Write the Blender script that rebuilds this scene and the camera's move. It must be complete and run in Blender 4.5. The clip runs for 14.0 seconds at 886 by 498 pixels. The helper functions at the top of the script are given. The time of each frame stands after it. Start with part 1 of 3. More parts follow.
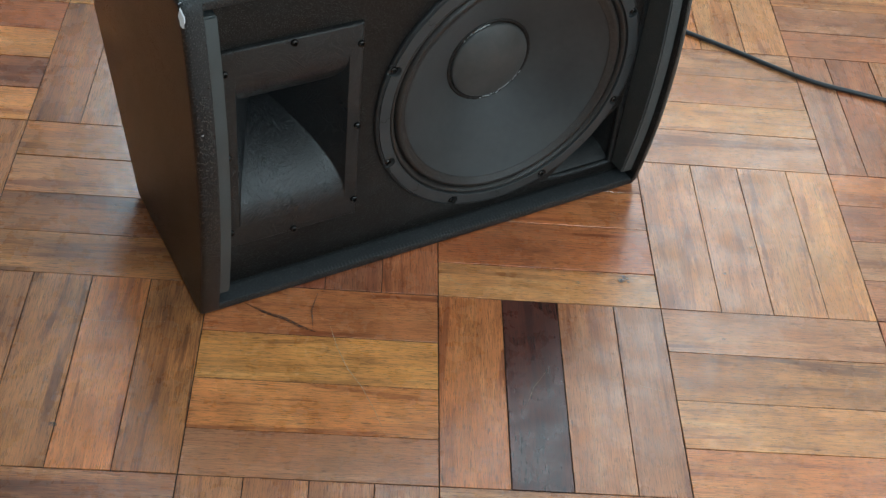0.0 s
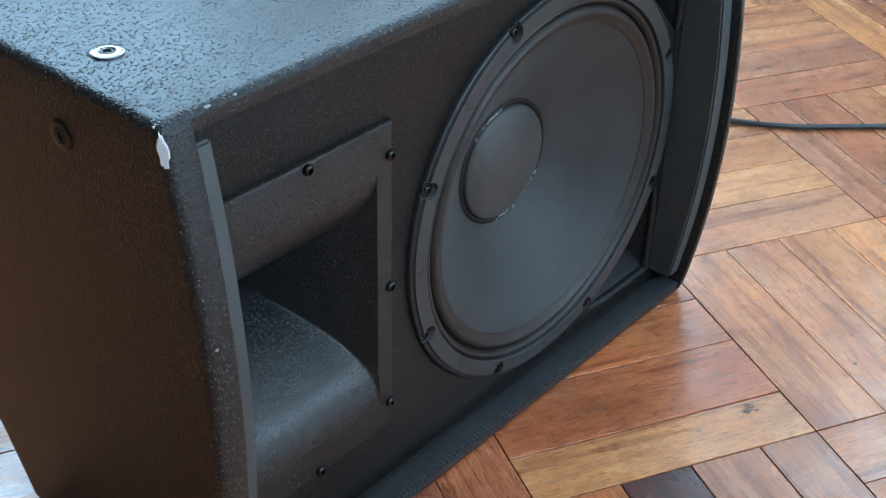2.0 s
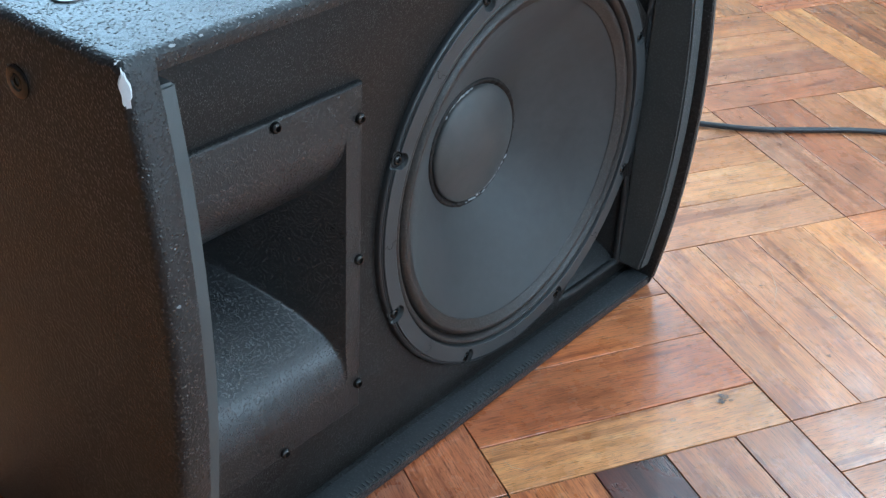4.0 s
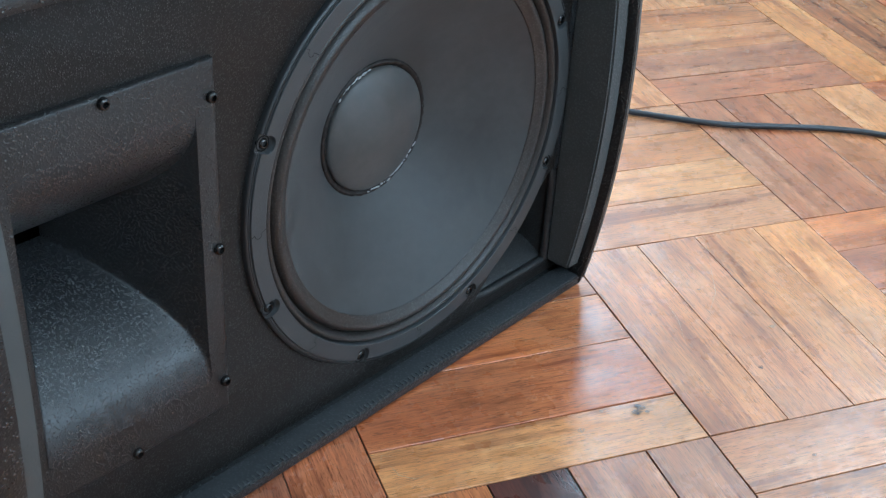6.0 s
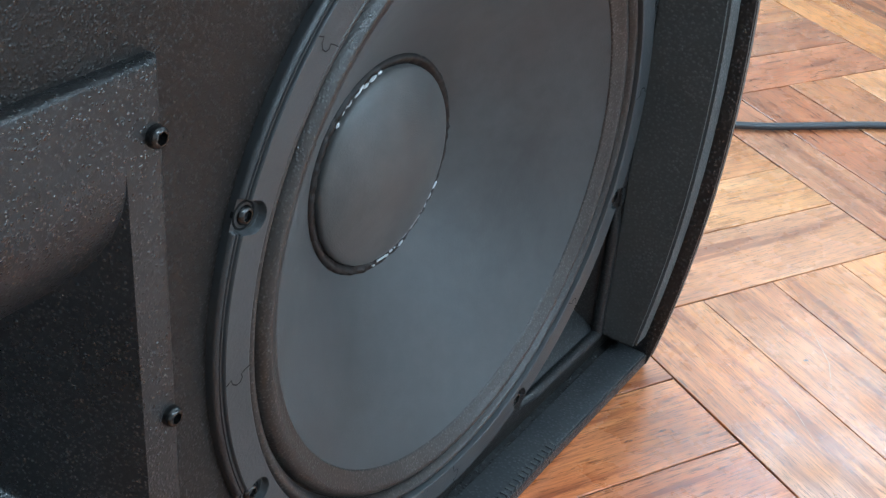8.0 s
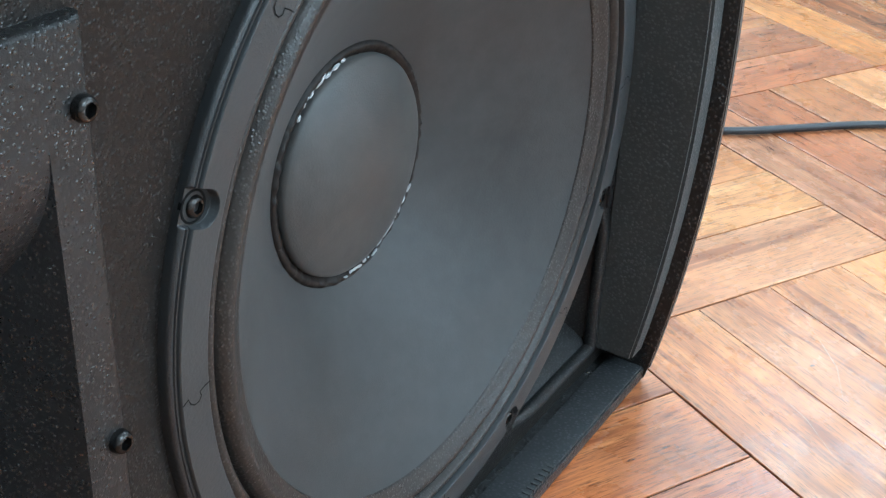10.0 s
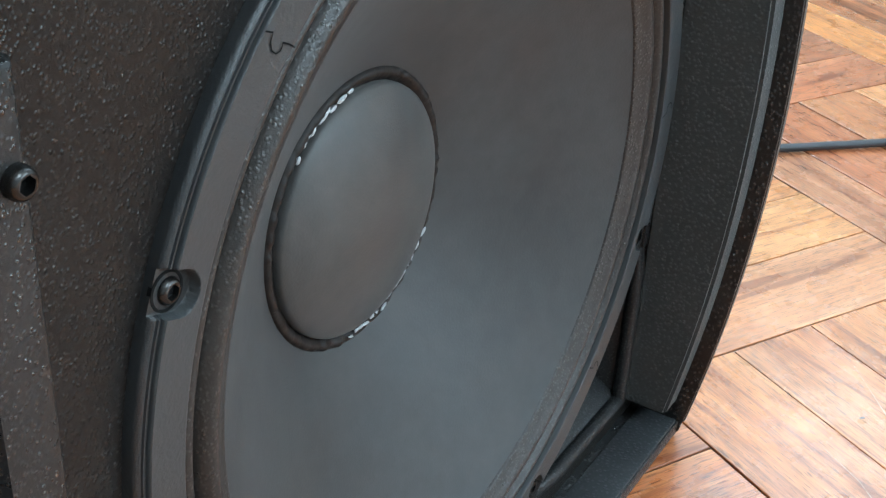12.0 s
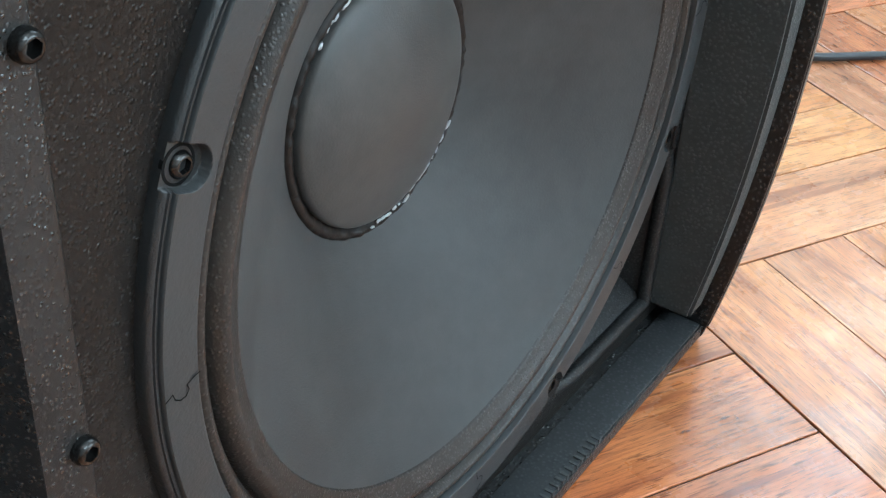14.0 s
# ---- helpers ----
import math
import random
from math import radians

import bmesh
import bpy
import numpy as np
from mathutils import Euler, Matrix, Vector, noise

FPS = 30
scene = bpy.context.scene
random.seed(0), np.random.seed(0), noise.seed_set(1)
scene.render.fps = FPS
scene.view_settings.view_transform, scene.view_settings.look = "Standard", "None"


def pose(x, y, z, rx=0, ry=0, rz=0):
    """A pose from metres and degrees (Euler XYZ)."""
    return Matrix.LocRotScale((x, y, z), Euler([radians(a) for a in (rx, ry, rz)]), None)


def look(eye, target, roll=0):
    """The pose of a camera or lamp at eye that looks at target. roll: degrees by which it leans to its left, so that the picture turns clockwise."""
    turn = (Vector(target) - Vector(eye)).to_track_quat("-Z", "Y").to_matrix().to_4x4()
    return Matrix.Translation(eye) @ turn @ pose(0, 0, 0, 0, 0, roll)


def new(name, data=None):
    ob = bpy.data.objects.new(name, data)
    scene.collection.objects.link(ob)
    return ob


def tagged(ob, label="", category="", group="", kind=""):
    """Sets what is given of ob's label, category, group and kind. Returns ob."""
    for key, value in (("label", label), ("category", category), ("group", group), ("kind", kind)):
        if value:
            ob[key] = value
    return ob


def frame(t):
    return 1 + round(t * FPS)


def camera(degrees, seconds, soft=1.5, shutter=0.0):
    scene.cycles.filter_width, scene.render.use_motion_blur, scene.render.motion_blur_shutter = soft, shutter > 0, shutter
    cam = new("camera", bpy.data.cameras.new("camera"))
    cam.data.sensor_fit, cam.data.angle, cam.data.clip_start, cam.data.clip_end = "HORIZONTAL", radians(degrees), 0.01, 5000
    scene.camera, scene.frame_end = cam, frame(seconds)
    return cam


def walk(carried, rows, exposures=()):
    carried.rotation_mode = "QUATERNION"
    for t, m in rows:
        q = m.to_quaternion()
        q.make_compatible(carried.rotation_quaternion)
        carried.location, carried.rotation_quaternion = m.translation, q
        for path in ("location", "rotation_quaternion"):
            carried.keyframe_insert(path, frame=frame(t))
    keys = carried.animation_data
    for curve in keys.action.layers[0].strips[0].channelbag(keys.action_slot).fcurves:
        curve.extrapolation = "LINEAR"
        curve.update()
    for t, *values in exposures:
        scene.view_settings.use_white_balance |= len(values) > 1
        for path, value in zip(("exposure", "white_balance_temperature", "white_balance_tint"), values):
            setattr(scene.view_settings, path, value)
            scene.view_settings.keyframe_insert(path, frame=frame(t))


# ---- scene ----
# ---- camera ----
cam = camera(39.0, 14.0, soft=1.3)
PATH = [
    (0, (-0.428, -1.152, 1.244), (-0.283, 0.257, -0.168), 7.7),
    (0.5, (-0.582, -0.941, 1.213), (-0.25, 0.449, -0.186), 8.4),
    (1, (-0.64, -0.803, 1.124), (-0.18, 0.6, -0.225), 5.8),
    (1.5, (-0.615, -0.671, 0.923), (-0.095, 0.761, -0.373), 2.9),
    (2, (-0.712, -0.716, 0.845), (-0.076, 0.804, -0.29), 2.5),
    (2.5, (-0.722, -0.74, 0.804), (-0.042, 0.793, -0.286), 3.0),
    (3, (-0.726, -0.735, 0.79), (-0.012, 0.79, -0.289), 3.7),
    (5.5, (-0.64, -0.706, 0.763), (0.034, 0.842, -0.31), 4.6),
    (6, (-0.576, -0.708, 0.753), (0.072, 0.835, -0.341), 4.6),
    (6.5, (-0.544, -0.707, 0.736), (0.137, 0.821, -0.36), 5.0),
    (7, (-0.561, -0.563, 0.694), (0.204, 0.929, -0.397), 5.7),
    (7.5, (-0.541, -0.379, 0.61), (0.292, 1.081, -0.474), 6.4),
    (8, (-0.541, -0.311, 0.566), (0.334, 1.133, -0.507), 5.8),
    (8.5, (-0.53, -0.283, 0.552), (0.366, 1.147, -0.523), 5.3),
    (9, (-0.524, -0.279, 0.539), (0.385, 1.175, -0.492), 4.2),
    (11.5, (-0.5, -0.231, 0.496), (0.439, 1.226, -0.501), 3.7),
    (12, (-0.484, -0.193, 0.495), (0.447, 1.256, -0.521), 4.2),
    (12.5, (-0.482, -0.188, 0.483), (0.441, 1.254, -0.55), 4.4),
    (13, (-0.473, -0.194, 0.476), (0.432, 1.261, -0.554), 3.5),
    (13.5, (-0.472, -0.193, 0.474), (0.414, 1.253, -0.587), 3.7),
    (14, (-0.478, -0.201, 0.488), (0.365, 1.21, -0.651), 4.7),
]
EXPOSURES = [(0.0, -0.74, 6550, 10), (0.5, -0.62, 6150, 10), (1.0, -0.54, 5800, 10), (1.5, -0.48, 5700, 10), (2.2, -0.20, 5600, 10), (3.0, -0.04, 5600, 10), (5.5, -0.08, 5700, 10), (6.5, -0.08, 5700, 10), (7.5, 0.08, 5650, 10), (8.0, 0.20, 5750, 10), (9.0, 0.31, 5900, 10), (14.0, 0.30, 6250, 10)]
walk(cam, [(t, look(eye, target, roll)) for t, eye, target, roll in PATH], EXPOSURES)

# ---- light ----
world = bpy.data.worlds.new("daylight")
scene.world = world
world.use_nodes = True
wn = world.node_tree
sky = wn.nodes.new("ShaderNodeTexSky")
sky.sky_type, sky.sun_disc = "NISHITA", False
sky.sun_elevation, sky.sun_rotation = radians(40), radians(200)
wn.nodes["Background"].inputs[1].default_value = 0.12
wn.links.new(sky.outputs[0], wn.nodes["Background"].inputs[0])


COOL, PALE = (0.56, 0.84, 1.0), (0.68, 0.89, 1.0)


def window_lamp(x, y, z, rx, ry, rz, w, h, power, tint=PALE):
    lamp = bpy.data.lights.new("window_daylight", "AREA")
    lamp.shape, lamp.size, lamp.size_y, lamp.energy, lamp.color = "RECTANGLE", w, h, power, tint
    new("window_daylight", lamp).matrix_world = pose(x, y, z, rx, ry, rz)


ROOM_W, ROOM_E, ROOM_S, ROOM_N, ROOM_H = -2.6, 1.65, -2.3, 1.75, 3.2
NORTH_WINDOWS = [(-0.62, 1.1), (0.62, 1.1)]
EAST_WINDOWS = [(-1.45, 1.5), (0.95, 1.5)]
EAST_SPANS = [(0.40, 1.05, 42), (1.25, 3.0, 50)]  # sill, head, watts
# South window: unseen, added as fill for the loudspeaker's front.
SOUTH_FILL_WINDOWS = [(0.75, 1.5)]
NORTH_SILL, SOUTH_SILL, HEAD = 0.95, 1.9, 3.1
for wx, ww in NORTH_WINDOWS:
    window_lamp(wx, ROOM_N + 0.13, (NORTH_SILL + HEAD) / 2, 90, 0, 180, ww, HEAD - NORTH_SILL, 86 if wx < 0 else 46, COOL if wx < 0 else PALE)
for (wy, ww), (low, high, watts) in zip(EAST_WINDOWS, EAST_SPANS):
    window_lamp(ROOM_E + 0.13, wy, (low + high) / 2, 90, 0, 90, ww, high - low, watts)
for wx, ww in SOUTH_FILL_WINDOWS:
    window_lamp(wx, ROOM_S - 0.13, (SOUTH_SILL + HEAD) / 2, 90, 0, 0, ww, HEAD - SOUTH_SILL, 98, PALE)


# ---- materials ----
class Nodes:
    """A small helper that strings shader nodes together."""

    def __init__(self, name):
        self.mat = bpy.data.materials.new(name)
        self.mat.use_nodes = True
        self.tree = self.mat.node_tree
        self.shader = self.tree.nodes["Principled BSDF"]

    def add(self, kind, inputs=None, **attrs):
        n = self.tree.nodes.new("ShaderNode" + kind)
        for k, v in attrs.items():
            setattr(n, k, v)
        for k, v in (inputs or {}).items():
            self.set(n, k, v)
        return n

    def set(self, n, key, v):
        sock = n.inputs[key]
        if isinstance(v, bpy.types.NodeSocket):
            self.tree.links.new(v, sock)
        else:
            sock.default_value = v

    def out(self, **values):
        for k, v in values.items():
            self.set(self.shader, k.replace("_", " "), v)
        return self.mat

    def ramp(self, fac, *stops):
        n = self.add("ValToRGB", {"Fac": fac})
        els = n.color_ramp.elements
        while len(els) < len(stops):
            els.new(0.5)
        for e, (p, c) in zip(els, stops):
            e.position, e.color = p, (c if len(c) == 4 else (*c, 1)) if isinstance(c, tuple) else (c, c, c, 1)
        return n.outputs[0]

    def noise(self, vec, scale, detail=4.0, rough=0.55, distortion=0.0):
        return self.add("TexNoise", {"Vector": vec, "Scale": scale, "Detail": detail, "Roughness": rough, "Distortion": distortion}).outputs[0]

    def mix(self, fac, a, b, mode="MIX"):
        n = self.add("MixRGB", {"Fac": fac, "Color1": a, "Color2": b}, blend_type=mode)
        return n.outputs[0]

    def math(self, op, a, b=0.0):
        n = self.add("Math", operation=op)
        self.set(n, 0, a)
        self.set(n, 1, b)
        return n.outputs[0]

    def bump(self, height, strength, distance, normal=None):
        n = self.add("Bump", {"Height": height, "Strength": strength, "Distance": distance})
        if normal is not None:
            self.set(n, "Normal", normal)
        return n.outputs[0]


def rgba(c):
    return (*c, 1.0)


def wood(name, base, dark, light):
    """Varnished parquet: long grain, pores, stains and a worn glossy coat."""
    m = Nodes(name)
    co = m.add("TexCoord").outputs["Object"]
    rnd = m.add("ObjectInfo").outputs["Random"]
    shift = m.add("CombineXYZ", {"X": m.math("MULTIPLY", rnd, 37.0), "Y": m.math("MULTIPLY", rnd, 91.0), "Z": m.math("MULTIPLY", rnd, 13.0)}).outputs[0]
    at = m.add("VectorMath", {0: co, 1: shift}, operation="ADD").outputs[0]

    def along(sx, sy):
        return m.add("Mapping", {"Vector": at, "Scale": (sx, sy, sy)}).outputs[0]

    figure = m.noise(along(2.0, 30.0), 1.5, 6, 0.64, 1.2)
    streak = m.noise(along(2.6, 120.0), 1.4, 4, 0.65, 0.5)
    broad = m.noise(along(1.6, 12.0), 1.3, 3, 0.5, 0.8)
    fine = m.noise(along(20.0, 330.0), 1.6, 4, 0.7, 0.3)
    pores = m.noise(along(60.0, 760.0), 1.3, 2, 0.5)
    dash = m.noise(along(34.0, 300.0), 1.2, 2, 0.5)
    blotch = m.noise(at, 9.0, 5, 0.65)
    col = m.ramp(figure, (0.37, dark), (0.46, base), (0.55, base), (0.66, light))
    col = m.mix(m.ramp(broad, (0.46, 0.0), (0.70, 0.45)), col, rgba(dark))
    col = m.mix(m.ramp(fine, (0.46, 0.0), (0.62, 0.54)), col, rgba(tuple(c * 0.7 for c in dark)))
    col = m.mix(m.ramp(streak, (0.52, 0.0), (0.68, 0.24)), col, rgba(tuple(c * 0.85 for c in dark)))
    col = m.mix(m.ramp(pores, (0.58, 0.0), (0.66, 0.70)), col, rgba(tuple(c * 0.35 for c in dark)))
    col = m.mix(m.ramp(dash, (0.67, 0.0), (0.73, 0.80)), col, rgba(tuple(c * 0.25 for c in dark)))
    col = m.mix(0.7, col, m.ramp(blotch, (0.28, 0.32), (0.72, 0.70)), "OVERLAY")
    warm = m.noise(at, 6.5, 3, 0.55)
    col = m.mix(m.ramp(warm, (0.42, 0.0), (0.62, 0.75)), col, rgba((1.0, 0.85, 0.68)), "MULTIPLY")
    wear = m.noise(at, 26.0, 5, 0.60)
    col = m.mix(m.ramp(wear, (0.50, 0.0), (0.80, 0.12)), col, rgba(tuple(min(0.8, c * 1.15) for c in light)))
    tone = m.add("HueSaturation", {"Color": col, "Hue": m.math("ADD", m.math("MULTIPLY", rnd, 0.012), 0.493), "Value": m.math("ADD", m.math("MULTIPLY", rnd, 0.50), 0.95), "Saturation": 0.97}).outputs[0]
    wave = m.noise(at, 22.0, 2, 0.5)
    scuff = m.noise(at, 420.0, 3, 0.65)
    rough = m.ramp(wear, (0.32, 0.22), (0.55, 0.30), (0.72, 0.44))
    grooves = m.math("ADD", m.math("MULTIPLY", pores, -0.8), m.math("ADD", fine, m.math("MULTIPLY", dash, -0.8)))
    nrm = m.bump(grooves, 0.22, 0.0004)
    nrm = m.bump(scuff, 0.25, 0.0003, nrm)
    coat_n = m.bump(wave, 0.10, 0.005, m.bump(m.math("ADD", scuff, m.math("MULTIPLY", grooves, 0.5)), 0.55, 0.00032))
    return m.out(Base_Color=tone, Roughness=rough, Normal=nrm, Coat_Weight=m.ramp(wear, (0.35, 0.85), (0.7, 0.30)), Coat_Roughness=m.ramp(wear, (0.35, 0.10), (0.7, 0.24)), Coat_Normal=coat_n)


WOODS = {
    "o": wood("orange_wood", (0.56, 0.182, 0.052), (0.29, 0.076, 0.021), (0.66, 0.255, 0.082)),
    "h": wood("honey_wood", (0.55, 0.222, 0.075), (0.29, 0.095, 0.030), (0.64, 0.305, 0.120)),
    "y": wood("yellow_wood", (0.58, 0.222, 0.058), (0.30, 0.096, 0.025), (0.68, 0.315, 0.105)),
    "r": wood("red_wood", (0.43, 0.152, 0.060), (0.22, 0.064, 0.024), (0.52, 0.212, 0.092)),
    "x": wood("deep_red_wood", (0.42, 0.118, 0.045), (0.21, 0.049, 0.019), (0.50, 0.165, 0.070)),
    "b": wood("brown_wood", (0.41, 0.146, 0.045), (0.16, 0.047, 0.014), (0.52, 0.212, 0.072)),
    "p": wood("pink_wood", (0.52, 0.215, 0.086), (0.28, 0.096, 0.036), (0.62, 0.295, 0.135)),
    "d": wood("dark_wood", (0.080, 0.021, 0.014), (0.042, 0.011, 0.008), (0.125, 0.037, 0.024)),
}


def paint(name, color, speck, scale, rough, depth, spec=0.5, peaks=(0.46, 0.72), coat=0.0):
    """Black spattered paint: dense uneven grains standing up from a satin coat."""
    m = Nodes(name)
    co = m.add("TexCoord").outputs["Object"]
    drift = m.add("VectorMath", {0: m.add("TexNoise", {"Vector": co, "Scale": scale * 0.6, "Detail": 2.0}).outputs["Color"], "Scale": 0.5 / scale}, operation="SCALE").outputs[0]
    warp = m.add("VectorMath", {0: co, 1: drift}, operation="ADD").outputs[0]
    cells = m.add("TexVoronoi", {"Vector": warp, "Scale": scale, "Randomness": 1.0})
    size = m.add("SeparateColor", {"Color": cells.outputs["Color"]}).outputs[0]
    grain = m.math("MULTIPLY", m.ramp(cells.outputs["Distance"], (0.04, 1.0), (0.50, 0.0)), m.ramp(size, (0.10, 0.40), (0.9, 1.0)))
    lump = m.noise(warp, scale * 0.7, 2, 0.5)
    fine = m.noise(co, scale * 2.6, 2, 0.6)
    patch = m.noise(co, scale * 0.09, 3, 0.6)
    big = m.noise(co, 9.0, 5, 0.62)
    peak = m.math("MULTIPLY", m.math("ADD", m.math("MULTIPLY", m.ramp(lump, (peaks[0], 0.0), (peaks[1], 1.0)), 0.15), grain), m.ramp(patch, (0.32, 0.5), (0.68, 1.0)))
    height = m.math("ADD", peak, m.math("MULTIPLY", fine, 0.25))
    gloss = m.ramp(peak, (0.0, spec * 0.35), (0.8, min(1.0, spec * 1.6)))
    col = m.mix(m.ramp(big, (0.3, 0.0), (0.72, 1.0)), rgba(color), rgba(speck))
    rg = m.math("ADD", m.ramp(big, (0.3, rough - 0.03), (0.7, rough + 0.05)), m.ramp(peak, (0.1, 0.12), (0.7, 0.0)))
    relief = m.bump(height, 1.0, depth)
    return m.out(Base_Color=col, Roughness=rg, Normal=relief, Specular_IOR_Level=gloss, Coat_Weight=coat, Coat_Roughness=rough, Coat_Normal=relief)


def plain(name, color, rough, metal=0.0, grain=0.0, scale=400.0, spec=0.5, var=0.25, dust=0.0):
    m = Nodes(name)
    co = m.add("TexCoord").outputs["Object"]
    big = m.noise(co, 18.0, 4, 0.6)
    col = m.mix(m.ramp(big, (0.3, 0.0), (0.75, 1.0)), rgba(color), rgba(tuple(min(1, c * (1 + var)) for c in color)))
    fine = m.noise(co, scale, 3, 0.6)
    return m.out(Base_Color=col, Metallic=metal, Roughness=m.ramp(big, (0.3, max(0.02, rough - 0.05)), (0.7, min(1, rough + 0.05))), Normal=m.bump(fine, min(1, grain), 0.0006), Specular_IOR_Level=spec, Sheen_Weight=dust, Sheen_Roughness=0.45, Sheen_Tint=(0.8, 0.84, 0.88, 1.0))


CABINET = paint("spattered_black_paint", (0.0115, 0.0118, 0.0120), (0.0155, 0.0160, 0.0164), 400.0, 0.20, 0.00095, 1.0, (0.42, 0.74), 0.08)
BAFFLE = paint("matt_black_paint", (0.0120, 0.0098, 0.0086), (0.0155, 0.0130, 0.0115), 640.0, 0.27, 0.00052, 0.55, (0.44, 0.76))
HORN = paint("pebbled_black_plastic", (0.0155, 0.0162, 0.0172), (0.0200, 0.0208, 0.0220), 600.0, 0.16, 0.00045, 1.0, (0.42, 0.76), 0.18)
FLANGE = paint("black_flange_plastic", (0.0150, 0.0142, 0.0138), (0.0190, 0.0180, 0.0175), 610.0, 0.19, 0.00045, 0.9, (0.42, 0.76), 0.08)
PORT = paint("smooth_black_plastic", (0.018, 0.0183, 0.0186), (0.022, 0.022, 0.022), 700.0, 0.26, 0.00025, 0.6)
LIP = paint("paler_lip_paint", (0.034, 0.036, 0.038), (0.046, 0.048, 0.050), 420.0, 0.38, 0.00035, 0.5)
GASKET = plain("black_gasket", (0.034, 0.036, 0.037), 0.46, grain=0.35, scale=700.0)
FRAME = plain("black_frame_metal", (0.020, 0.021, 0.022), 0.40, grain=0.5, scale=600.0)
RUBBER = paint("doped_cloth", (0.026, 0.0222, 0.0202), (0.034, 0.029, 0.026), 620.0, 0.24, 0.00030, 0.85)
def paper(name, a, b, rough, spots):
    """Dusty pressed paper with soft stains."""
    m = Nodes(name)
    co = m.add("TexCoord").outputs["Object"]
    stain = m.noise(co, spots, 5, 0.62, 0.6)
    small = m.noise(co, 90.0, 4, 0.6)
    fibre = m.noise(co, 900.0, 2, 0.6)
    col = m.mix(m.ramp(stain, (0.36, 0.0), (0.64, 1.0)), rgba(a), rgba(b))
    col = m.mix(0.35, col, m.ramp(small, (0.3, 0.35), (0.7, 0.68)), "OVERLAY")
    rg = m.ramp(stain, (0.35, rough - 0.06), (0.68, rough + 0.10))
    return m.out(Base_Color=col, Roughness=rg, Normal=m.bump(fibre, 0.3, 0.0004), Sheen_Weight=0.08, Sheen_Roughness=0.45, Sheen_Tint=(0.82, 0.84, 0.86, 1.0))


CONE = paper("pressed_paper_cone", (0.025, 0.0253, 0.0255), (0.043, 0.0420, 0.041), 0.56, 11.0)
CAPMAT = paper("dust_cap_paper", (0.040, 0.040, 0.039), (0.062, 0.057, 0.053), 0.48, 26.0)
GLUE = plain("dark_brown_glue", (0.012, 0.0090, 0.0078), 0.5, grain=0.6, scale=300.0, spec=0.25)
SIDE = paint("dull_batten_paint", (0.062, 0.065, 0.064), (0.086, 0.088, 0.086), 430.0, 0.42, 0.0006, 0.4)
# Lighter than the cabinet: the edge's soft light is put into this colour.
LIT_EDGE = paint("lit_edge_paint", (0.085, 0.074, 0.066), (0.125, 0.108, 0.096), 500.0, 0.40, 0.0004, 0.4)
STRIP = plain("grey_batten_paint", (0.055, 0.060, 0.060), 0.45, grain=0.3)
SCREW = plain("black_oxide_steel", (0.045, 0.043, 0.042), 0.24, metal=0.9)
ZINC = plain("zinc_plated_steel", (0.30, 0.31, 0.32), 0.22, metal=1.0)
HANDLE = plain("grey_handle_plastic", (0.070, 0.080, 0.088), 0.38, grain=0.2)
HANDLE_CUP = plain("black_handle_cup", (0.012, 0.012, 0.013), 0.22)
LABEL = plain("dark_grip_label", (0.10, 0.12, 0.13), 0.4)
LABEL_MARK = plain("pale_print", (0.6, 0.62, 0.62), 0.5)
LABEL_RED = plain("red_print", (0.75, 0.05, 0.06), 0.45)
SCUFF = plain("grey_scuff", (0.22, 0.23, 0.235), 0.7, grain=0.5, var=0.8)
CHIP = plain("bare_white_filler", (0.58, 0.60, 0.62), 0.7, grain=0.5)
# Near-black: shade painted behind openings and into bolt holes; also the seam lines.
DARK = plain("shade_and_seam_black", (0.006, 0.006, 0.006), 0.9, spec=0.1)
CABLE = plain("black_cable_sheath", (0.02, 0.022, 0.026), 0.35)
WALLPAINT = plain("pale_grey_wall_paint", (0.56, 0.54, 0.51), 0.8, grain=0.2, scale=120.0, var=0.05)
# Dark brown picked to weaken bounce from the unseen west wall.
BROWNWALL = plain("dark_brown_bounce_wall", (0.055, 0.034, 0.024), 0.5, grain=0.3, scale=120.0)
CEILPAINT = plain("old_white_ceiling_paint", (0.76, 0.76, 0.75), 0.85, grain=0.2, scale=120.0, var=0.03)
FRAMEPAINT = plain("white_window_paint", (0.75, 0.75, 0.73), 0.45)
SUBFLOOR = plain("dark_joint_filler", (0.018, 0.011, 0.008), 0.9, grain=0.5)


# ---- mesh helpers ----
def mesh_of(name, bm, material, smooth=40):
    me = bpy.data.meshes.new(name)
    bm.normal_update()
    bm.to_mesh(me)
    bm.free()
    me.materials.append(material)
    if smooth:
        for p in me.polygons:
            p.use_smooth = True
        me.set_sharp_from_angle(angle=radians(smooth))
    return me


def part(name, bm, material, parent, label="", smooth=40):
    ob = new(name, mesh_of(name, bm, material, smooth))
    ob.parent = parent
    return tagged(ob, label)


def thing(name, m, label, category, group="", kind=""):
    ob = new(name)
    ob.matrix_world = m
    return tagged(ob, label, category, group, kind)


def box(bm, x0, x1, y0, y1, z0, z1, bevel=0.0, segments=2):
    r = bmesh.ops.create_cube(bm, size=1.0, matrix=Matrix.LocRotScale(((x0 + x1) / 2, (y0 + y1) / 2, (z0 + z1) / 2), None, (x1 - x0, y1 - y0, z1 - z0)))
    if bevel:
        edges = list({e for v in r["verts"] for e in v.link_edges})
        bmesh.ops.bevel(bm, geom=edges, offset=bevel, segments=segments, profile=0.6, affect="EDGES")
    return bm


def one_box(*args, **kw):
    return box(bmesh.new(), *args, **kw)


